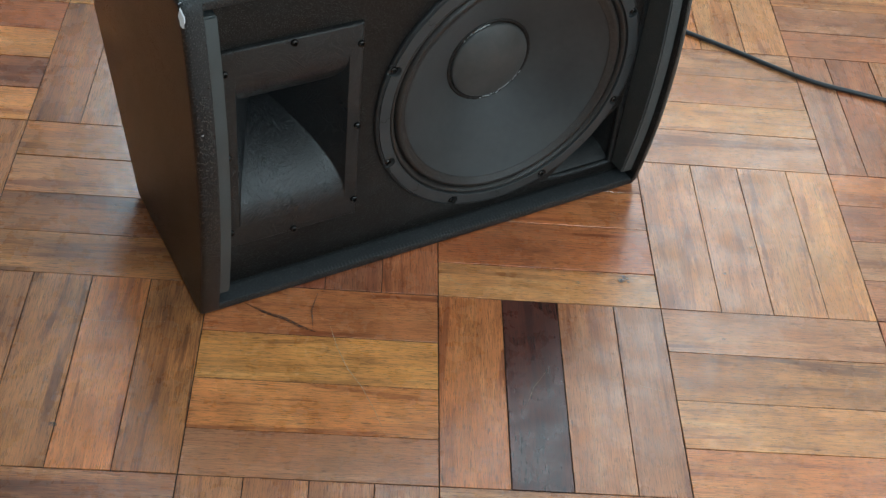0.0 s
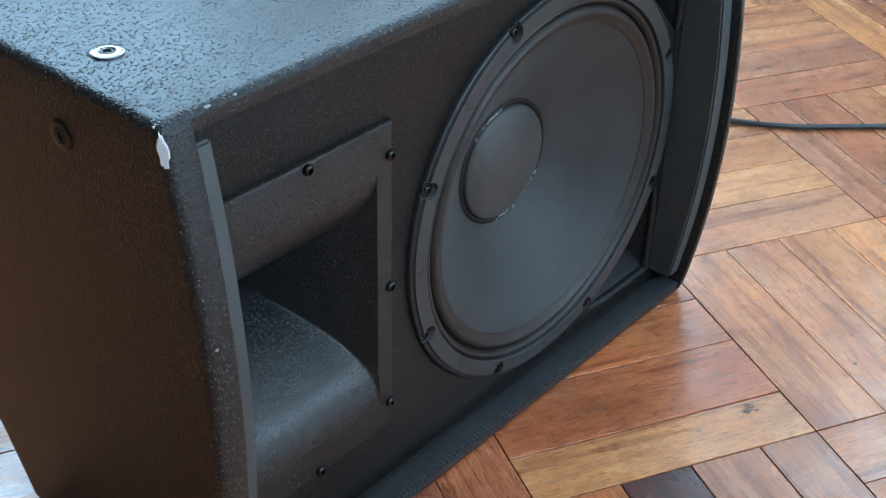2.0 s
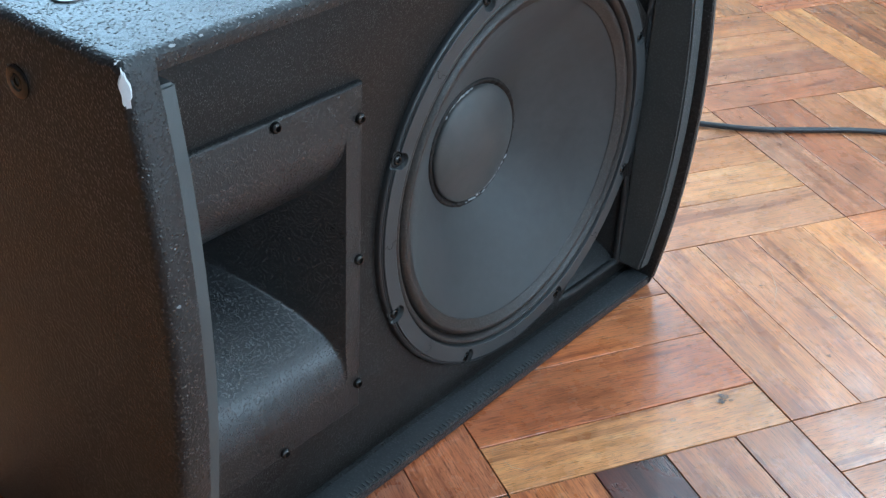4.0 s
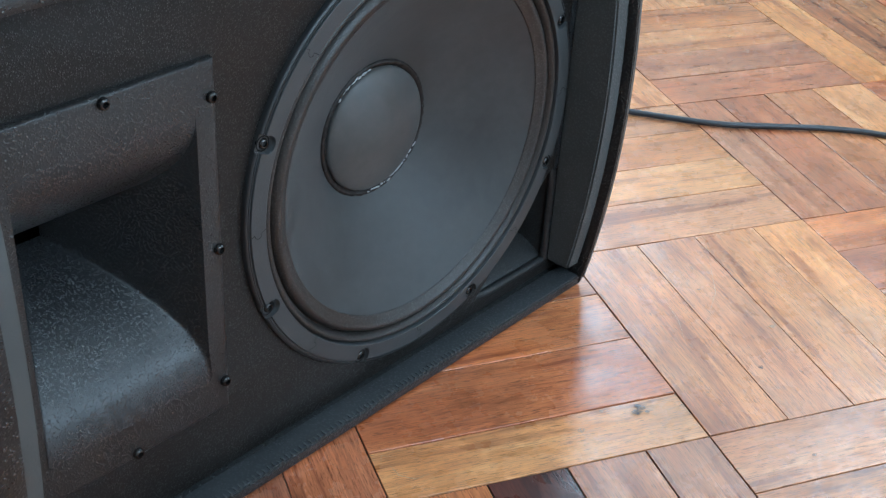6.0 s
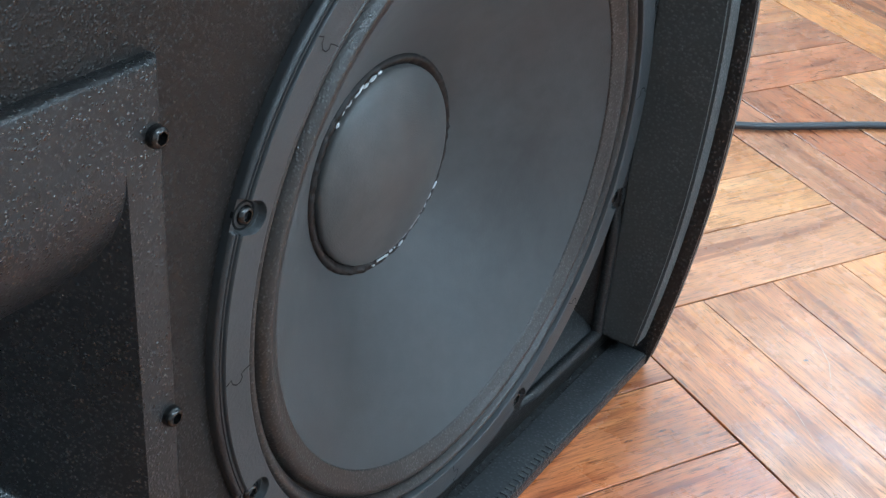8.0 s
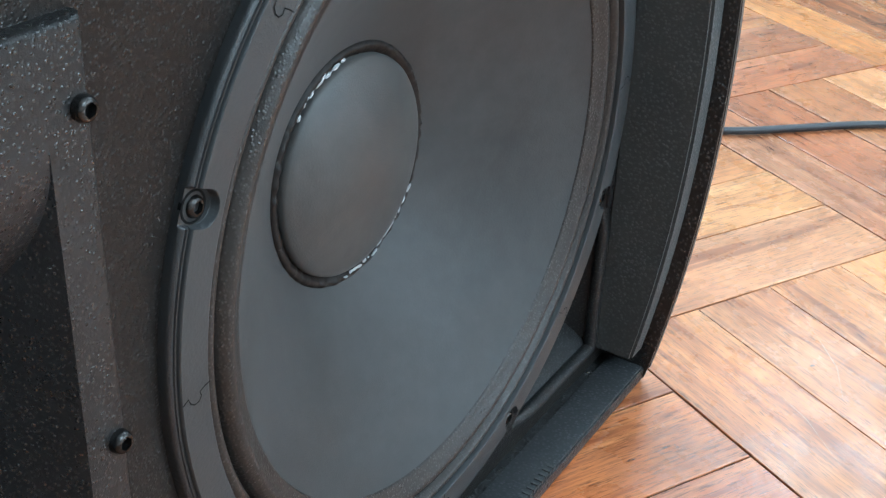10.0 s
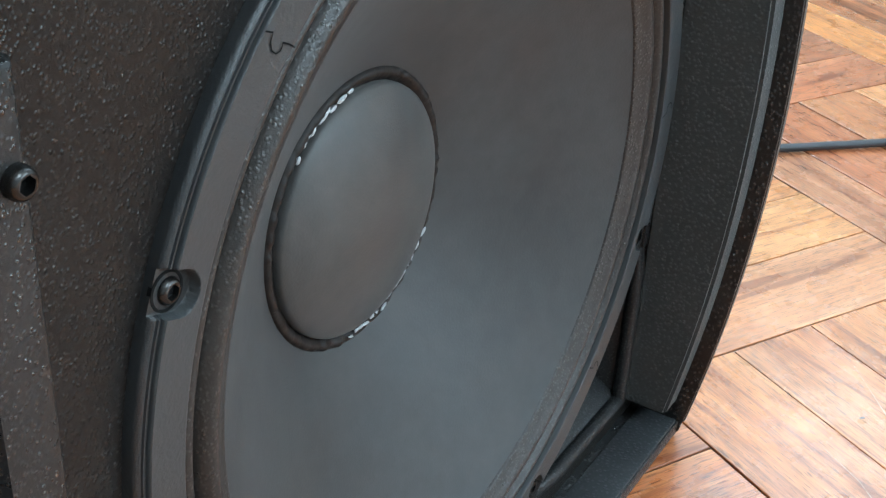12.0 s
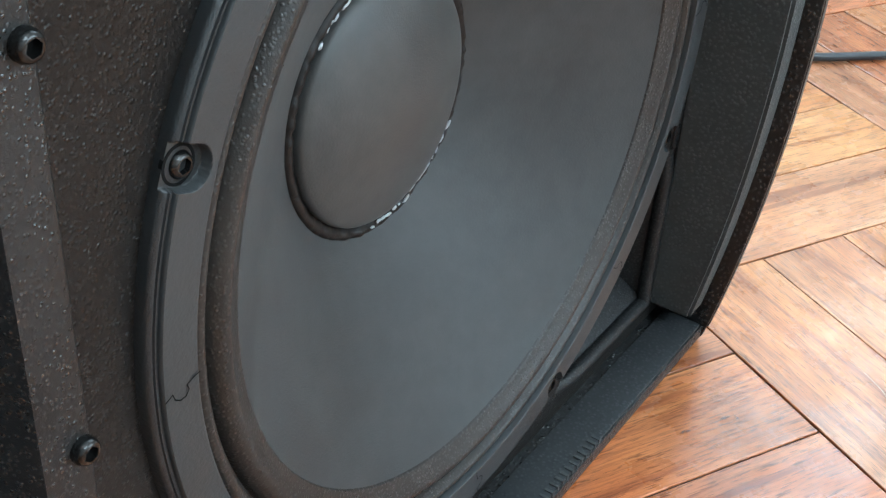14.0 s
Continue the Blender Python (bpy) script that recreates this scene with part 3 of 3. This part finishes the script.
part("glue_ring", lathe(ring, WU, WV, 220, lambda r, a: 0.0008 * noise.noise(Vector((math.cos(a) * 16, math.sin(a) * 16, 0))) + 0.0007 * noise.noise(Vector((math.cos(a) * 60, math.sin(a) * 60, 3))), WK), GLUE, woofer, "uneven dark glue bead")
DRIED = plain("pale_dried_glue", (0.32, 0.33, 0.34), 0.3, grain=0.6, scale=300.0, var=0.4)
gr = random.Random(8)
for first, last, count in ((-96, -28, 17), (100, 140, 9)):
    for k in range(count):
        a = radians(first + (last - first) * (k + gr.uniform(-0.3, 0.3)) / count)
        r = CAPR + gr.uniform(0.0008, 0.0030)
        m = pose(WU + WK * r * math.cos(a), CAPY - 0.0056 + gr.uniform(-0.0008, 0.0006), WV + WK * r * math.sin(a), 0, -math.degrees(a) + gr.uniform(-20, 20), 0)
        bm = bmesh.new()
        bmesh.ops.create_icosphere(bm, subdivisions=2, radius=1.0, matrix=m @ Matrix.Diagonal((gr.uniform(0.0005, 0.0012), 0.0007, gr.uniform(0.0012, 0.0036), 1)))
        for v in bm.verts:
            v.co += Vector((gr.uniform(-1, 1), gr.uniform(-1, 1), gr.uniform(-1, 1))) * 0.00018
        part("glue_fleck", bm, DRIED, woofer, "fleck of pale dried glue")
for b in BOLTS:
    screw(woofer, pose(WU + 0.1943 * math.cos(b), 0.0078, WV + 0.1943 * math.sin(b), 0, random.uniform(0, 360), 0))

# handle in the upper side
handle = thing("carry_handle", pose(0, 0, H), "", "")
handle.parent = speaker
hp = carved("handle_plate", one_box(-0.620, -0.394, 0.024, 0.190, -0.004, 0.002), [one_box(-0.594, -0.418, 0.050, 0.164, -0.1, 0.1)], 0.0012, HANDLE)
part_mesh("handle_plate", hp, handle, "smooth grey handle plate")
def bowl_bm(x0, x1, y0, y1, depth, n=24):
    """A smooth recess, steep at its rim, with a rounded floor."""
    bm = bmesh.new()
    grid = []
    for i in range(n + 1):
        row = []
        for j in range(n + 1):
            a, b = 2 * i / n - 1, 2 * j / n - 1
            fall = (1 - a ** 6) * (1 - b ** 4)
            row.append(bm.verts.new(((x0 + x1) / 2 + (x1 - x0) / 2 * a, (y0 + y1) / 2 + (y1 - y0) / 2 * b, -0.003 - depth * fall ** 0.6)))
        grid.append(row)
    for i in range(n):
        for j in range(n):
            bm.faces.new((grid[i][j], grid[i + 1][j], grid[i + 1][j + 1], grid[i][j + 1]))
    return bm


part("handle_cup", bowl_bm(-0.5955, -0.4165, 0.0485, 0.1655, 0.062), HANDLE_CUP, handle, "deep glossy black handle recess")
part("grip", one_box(-0.526, -0.491, 0.0485, 0.166, -0.022, -0.001, bevel=0.004, segments=3), HANDLE_CUP, handle, "black grip bar across the recess")
part("grip_label", one_box(-0.521, -0.496, 0.060, 0.162, -0.0012, 0.0002), LABEL, handle, "dark printed label strip")
for k, (half, long) in enumerate(((0.0045, 0.0045), (0.0045, 0.001), (0.0045, 0.0045), (0.0045, 0.0045), (0.0045, 0.001))):
    y = 0.0665 + 0.0105 * k
    part("printed_bar", one_box(-0.5085 - half, -0.5085 + half, y, y + 0.0014 + long * 0.25, 0.0002, 0.00045), LABEL_MARK, handle, "pale printed mark")
part("grip_label", one_box(-0.521, -0.496, 0.049, 0.0595, -0.0012, 0.0003), LABEL_RED, handle, "red end of the label")
for x, y in [(x, y) for x in (-0.608, -0.538, -0.472, -0.406) for y in (0.035, 0.179)] + [(x, 0.107) for x in (-0.608, -0.406)]:
    screw(handle, pose(x, y, 0.002, -90, 0, 0))

# hanging points: a countersunk washer with a hex socket screw
def fly_point(m, washer, label):
    fly = thing("hanging_point", m, "", "")
    fly.parent = speaker
    fly.matrix_local = m
    part("washer", lathe([(0.0115, 0.0005), (0.0115, -0.0012), (0.0105, -0.0018), (0.0062, -0.0018), (0.0052, -0.0006)], 0, 0, 40), washer, fly, label)
    sc = screw(fly, pose(0, 0.0026, 0, 0, 15, 0))
    sc.scale = (1.35, 1.0, 1.35)


fly_point(pose(-0.8205, 0.0815, H, -90, 0, 0), ZINC, "bright zinc washer")
fly_point(pose(UL, 0.083, 0.435, 0, 0, -90), SCREW, "dark washer")


def chip_bm(n, rx, rz, seed):
    """A thin ragged patch where the paint is knocked off."""
    g = random.Random(seed)
    bm = bmesh.new()
    top, low = [], []
    for k in range(n):
        a = 2 * math.pi * k / n
        q = g.uniform(0.6, 1.15)
        top.append(bm.verts.new((rx * q * 0.85 * math.cos(a), -0.0009, rz * q * 0.85 * math.sin(a))))
        low.append(bm.verts.new((rx * q * math.cos(a), 0.0006, rz * q * math.sin(a))))
    bm.faces.new(top)
    for k in range(n):
        bm.faces.new((top[k], top[(k + 1) % n], low[(k + 1) % n], low[k]))
    bmesh.ops.recalc_face_normals(bm, faces=bm.faces[:])
    return bm


CHIPS = [  # place, turn, half width, half height
    ((UL + 0.0018, -0.0238, 0.4625), (0, -4, -45), 0.0036, 0.0145),
    ((UL + 0.0040, -0.0178, H - 0.0032), (-40, 0, -40), 0.0035, 0.0026),
    ((UL + 0.0022, 0.165, H - 0.0022), (-45, 0, -90), 0.0055, 0.0045),
    ((UL + 0.010, RIM - 0.0238, 0.320), (0, 0, -10), 0.0018, 0.0012),
    ((UL + 0.040, RIM + 0.0020, H - 0.0022), (-45, 0, 0), 0.004, 0.0012),
    ((UL + 0.062, RIM + 0.0020, H - 0.0022), (-45, 0, 0), 0.002, 0.001),
    ((UL + 0.0355, RIM + 0.0015, 0.437), (0, 0, 0), 0.0008, 0.0009),
]
for i, (at, turn, rx, rz) in enumerate(CHIPS):
    ob = part("paint_chip", chip_bm(22, rx, rz, i), CHIP if rz > 0.0025 else SCUFF, speaker, "knocked-off paint showing pale filler")
    ob.matrix_local = pose(*at, *turn)

# the ribbed lower lip
part("front_lip", one_box(UL + 0.026, UR - 0.010, RIM + 0.0012, 0.0040, 0.011, 0.0142, bevel=0.0008, segments=2), LIP, speaker, "paler grey-black strip along the lower front edge")
ticks = bmesh.new()
g = random.Random(3)
u = -0.70
while u < -0.315:
    box(ticks, u, u + 0.0017, RIM + 0.0006, RIM + 0.0060, 0.010, 0.0150 + g.uniform(-0.0003, 0.0003))
    u += 0.0052 + g.uniform(-0.0005, 0.0005)
tagged(part("lip_ribs", ticks, SIDE, speaker, "row of fine ribs", 0), kind="stuff")

# ---- cable on the floor ----
curve = bpy.data.curves.new("cable", "CURVE")
curve.dimensions, curve.bevel_depth, curve.bevel_resolution = "3D", 0.0039, 4
sp = curve.splines.new("BEZIER")
CABLE_PATH = [(-0.55, 0.86), (-0.12, 0.80), (0.141, 0.653), (0.213, 0.611), (0.267, 0.577), (0.334, 0.540), (0.400, 0.518), (0.480, 0.492), (0.534, 0.464), (0.582, 0.424), (0.85, 0.30), (1.3, 0.45)]
sp.bezier_points.add(len(CABLE_PATH) - 1)
for bp, (x, y) in zip(sp.bezier_points, CABLE_PATH):
    bp.co = (x, y, 0.0044)
    bp.handle_left_type = bp.handle_right_type = "AUTO"
cob = new("temp_curve", curve)
cme = bpy.data.meshes.new_from_object(cob.evaluated_get(bpy.context.evaluated_depsgraph_get()))
bpy.data.objects.remove(cob)
cme.materials.clear()
cme.materials.append(CABLE)
tagged(new("cable", cme), "thin black rubber cable lying loose on the parquet", "cable")

# ---- parquet strips ----
S, W4 = 0.3075, 0.076875
NEAR = {
    (0, 0): "hphh", (1, 0): "orpr", (0, -1): "pbho", (-1, -1): "odpp", (-1, 0): "hooh", (-2, -1): "oyop", (-2, 0): "xxrx",
    (-3, -1): "bbob", (-3, 0): "yhbb", (-3, 1): "bhoh", (-4, 1): "ooro", (-4, 0): "bbrb", (-4, -1): "ohob", (0, 1): "pyhp", (1, 1): "prhp",
    (0, 2): "oohp", (1, 2): "bhpr", (2, 1): "ohbp", (2, 2): "ybbo", (2, 0): "hpbp", (-2, -2): "phhh", (-1, -2): "bprh", (-3, -2): "bbro", (0, -2): "hphb",
}


# blocks whose strips are not all of one width: the joints across the block
JOINTS = {(0, 0): (0.086, 0.160, 0.238), (-1, -1): (0.087, 0.163, 0.241), (-2, -1): (0.084, 0.162, 0.240), (0, -1): (0.077, 0.158, 0.234), (-1, 0): (0.075, 0.153, 0.244), (1, 0): (0.071, 0.148, 0.228), (1, 1): (0.064, 0.142, 0.222), (0, 1): (0.074, 0.150, 0.224)}


def strip_mesh(key, material):
    return mesh_of("wood_strip_" + key, one_box(-0.15300, 0.15300, -0.03785, 0.03785, -0.012, 0.0, bevel=0.0004, segments=1), material, 0)


STRIPS = {k: strip_mesh(k, m) for k, m in WOODS.items()}
rng = random.Random(5)
rest = {k: [] for k in WOODS}
for i in range(-9, 6):
    for j in range(-9, 7):
        for s in range(4):
            near = -4 <= i <= 4 and -2 <= j <= 5
            key = NEAR[(i, j)][s] if (i, j) in NEAR else rng.choice("oohhhyrrbbppp")
            upright = (i + j) % 2 == 0
            cx, cy = (i + 0.5) * S, (j + 0.5) * S
            cuts_at = (0.0, *JOINTS.get((i, j), (W4, 2 * W4, 3 * W4)), S)
            d = -S / 2 + (cuts_at[s] + cuts_at[s + 1]) / 2
            tilt = rng.uniform(-0.6, 0.6), rng.uniform(-0.12, 0.12)
            m = pose(cx + d, cy, rng.uniform(-0.0006, 0.0), 0, 0, 90) if upright else pose(cx, cy - d, rng.uniform(-0.0006, 0.0))
            m = m @ pose(0, 0, 0, tilt[0], tilt[1], 180 * rng.randint(0, 1)) @ Matrix.Diagonal((1.0, (cuts_at[s + 1] - cuts_at[s]) / W4, 1.0, 1.0))
            if near:
                ob = new("wood_strip", STRIPS[key])
                ob.parent = floor
                ob.matrix_world = m
            else:
                rest[key].append(m)
for key, places in rest.items():
    bm = bmesh.new()
    for m in places:
        r = bmesh.ops.create_cube(bm, size=1.0, matrix=m @ Matrix.LocRotScale((0, 0, -0.006), None, (0.3063, 0.0760, 0.012)))
    ob = new("parquet_field", mesh_of("parquet_field", bm, WOODS[key], 0))
    ob.parent = floor
    tagged(ob, kind="stuff")

# ---- marks on the parquet ----
def smudge(name, color, rough, low, high):
    """A patchy mark that lets the wood show through."""
    m = Nodes(name)
    co = m.add("TexCoord").outputs["Object"]
    cover = m.ramp(m.noise(co, 420.0, 4, 0.7), (0.36, low), (0.58, high))
    return m.out(Base_Color=rgba(color), Roughness=rough, Alpha=cover, Coat_Weight=0.5, Coat_Roughness=0.15)


MARK_DARK = smudge("dark_stain", (0.045, 0.040, 0.042), 0.3, 0.1, 0.9)
MARK_PALE = smudge("pale_scuff", (0.60, 0.40, 0.25), 0.5, 0.0, 0.7)
MARK_LINE = smudge("pale_scratch", (0.66, 0.46, 0.30), 0.5, 0.35, 1.0)


def stain(x, y, rx, ry, material, seed, label):
    g = random.Random(seed)
    bm = bmesh.new()
    n = 20
    bm.faces.new([bm.verts.new((x + rx * g.uniform(0.55, 1.1) * math.cos(2 * math.pi * k / n), y + ry * g.uniform(0.55, 1.1) * math.sin(2 * math.pi * k / n), 0.0008)) for k in range(n)])
    part("floor_stain", bm, material, floor, label, 0)


def scratch(pts, width, material, label="thin scratch in the varnish"):
    """A fine mark along a polyline, tapering at both ends."""
    bm = bmesh.new()
    left, right = [], []
    for i, (x, y) in enumerate(pts):
        a, b = pts[max(0, i - 1)], pts[min(len(pts) - 1, i + 1)]
        d = Vector((b[0] - a[0], b[1] - a[1])).normalized()
        w = width * 0.32 * (0.25 if i in (0, len(pts) - 1) else 1.0)
        left.append(bm.verts.new((x - d.y * w, y + d.x * w, 0.0008)))
        right.append(bm.verts.new((x + d.y * w, y - d.x * w, 0.0008)))
    for i in range(len(pts) - 1):
        bm.faces.new((left[i], right[i], right[i + 1], left[i + 1]))
    part("floor_scratch", bm, material, floor, label, 0)


for i, (x, y, rx, ry) in enumerate(((-0.050, 0.048, 0.006, 0.004), (-0.043, 0.052, 0.005, 0.004), (-0.046, 0.056, 0.004, 0.003), (-0.040, 0.046, 0.003, 0.002), (-0.77, -0.246, 0.006, 0.004), (0.102, 0.075, 0.003, 0.003), (-0.075, 0.186, 0.004, 0.0012), (-0.045, 0.186, 0.0035, 0.0012), (-0.039, 0.183, 0.0012, 0.003), (0.11, 0.21, 0.003, 0.0015), (0.08, -0.05, 0.003, 0.002))):
    stain(x, y, rx, ry, MARK_DARK, i, "small dark stain on the parquet")
for i, (x, y, rx, ry) in enumerate(((-0.112, 0.039, 0.004, 0.0035), (0.152, 0.131, 0.005, 0.003), (-0.082, 0.058, 0.0025, 0.002), (0.03, 0.055, 0.002, 0.0015))):
    stain(x, y, rx, ry, MARK_PALE, i + 20, "pale fleck on the varnish")
scratch([(-0.452, -0.06), (-0.44, -0.10), (-0.425, -0.135), (-0.405, -0.165), (-0.388, -0.20), (-0.374, -0.235)], 0.0013, MARK_LINE)
scratch([(-0.294, 0.045), (-0.290, 0.030), (-0.278, 0.022), (-0.264, 0.024)], 0.0012, MARK_LINE)
scratch([(-0.285, 0.052), (-0.297, 0.058), (-0.301, 0.047)], 0.0010, MARK_LINE)
scratch([(-0.09, -0.125), (-0.04, -0.14), (0.0, -0.15)], 0.0010, MARK_LINE)
scratch([(0.10, 0.17), (0.125, 0.20), (0.15, 0.255)], 0.0012, MARK_LINE)
scratch([(0.045, 0.12), (0.06, 0.165), (0.064, 0.20)], 0.0010, MARK_LINE)
scratch([(-0.20, -0.19), (-0.185, -0.15), (-0.165, -0.12)], 0.0009, MARK_LINE)
scratch([(-0.115, -0.24), (-0.11, -0.20), (-0.098, -0.225), (-0.09, -0.19)], 0.0010, MARK_LINE)
scratch([(-0.80, -0.075), (-0.74, -0.08), (-0.66, -0.075)], 0.0010, MARK_LINE)
scratch([(-0.565, -0.035), (-0.535, -0.050), (-0.510, -0.058), (-0.490, -0.070), (-0.468, -0.078)], 0.0075, MARK_DARK, "dark crack in the wood")
scratch([(-0.470, -0.010), (-0.476, -0.040), (-0.472, -0.075)], 0.0035, MARK_DARK, "dark crack in the wood")
scratch([(0.406, 0.754), (0.378, 0.700)], 0.0016, MARK_LINE)
scratch([(0.536, 0.781), (0.512, 0.731)], 0.0016, MARK_LINE)
scratch([(0.195, 0.211), (0.203, 0.196), (0.206, 0.175)], 0.0012, MARK_LINE)
scratch([(-0.058, -0.004), (-0.063, -0.055)], 0.0012, MARK_LINE)
scratch([(-0.137, -0.151), (-0.064, -0.153)], 0.0009, MARK_LINE)
scratch([(-0.853, -0.155), (-0.778, -0.154)], 0.0009, MARK_LINE)
g = random.Random(11)
for _ in range(12):
    x, y, a, n = g.uniform(-0.9, 0.6), g.uniform(-0.3, 0.6), g.uniform(0, math.pi), g.uniform(0.01, 0.04)
    bend = g.uniform(-0.4, 0.4)
    scratch([(x + n * t * math.cos(a + bend * t), y + n * t * math.sin(a + bend * t)) for t in (0, 0.35, 0.7, 1.0)], g.uniform(0.0005, 0.0009), MARK_LINE)
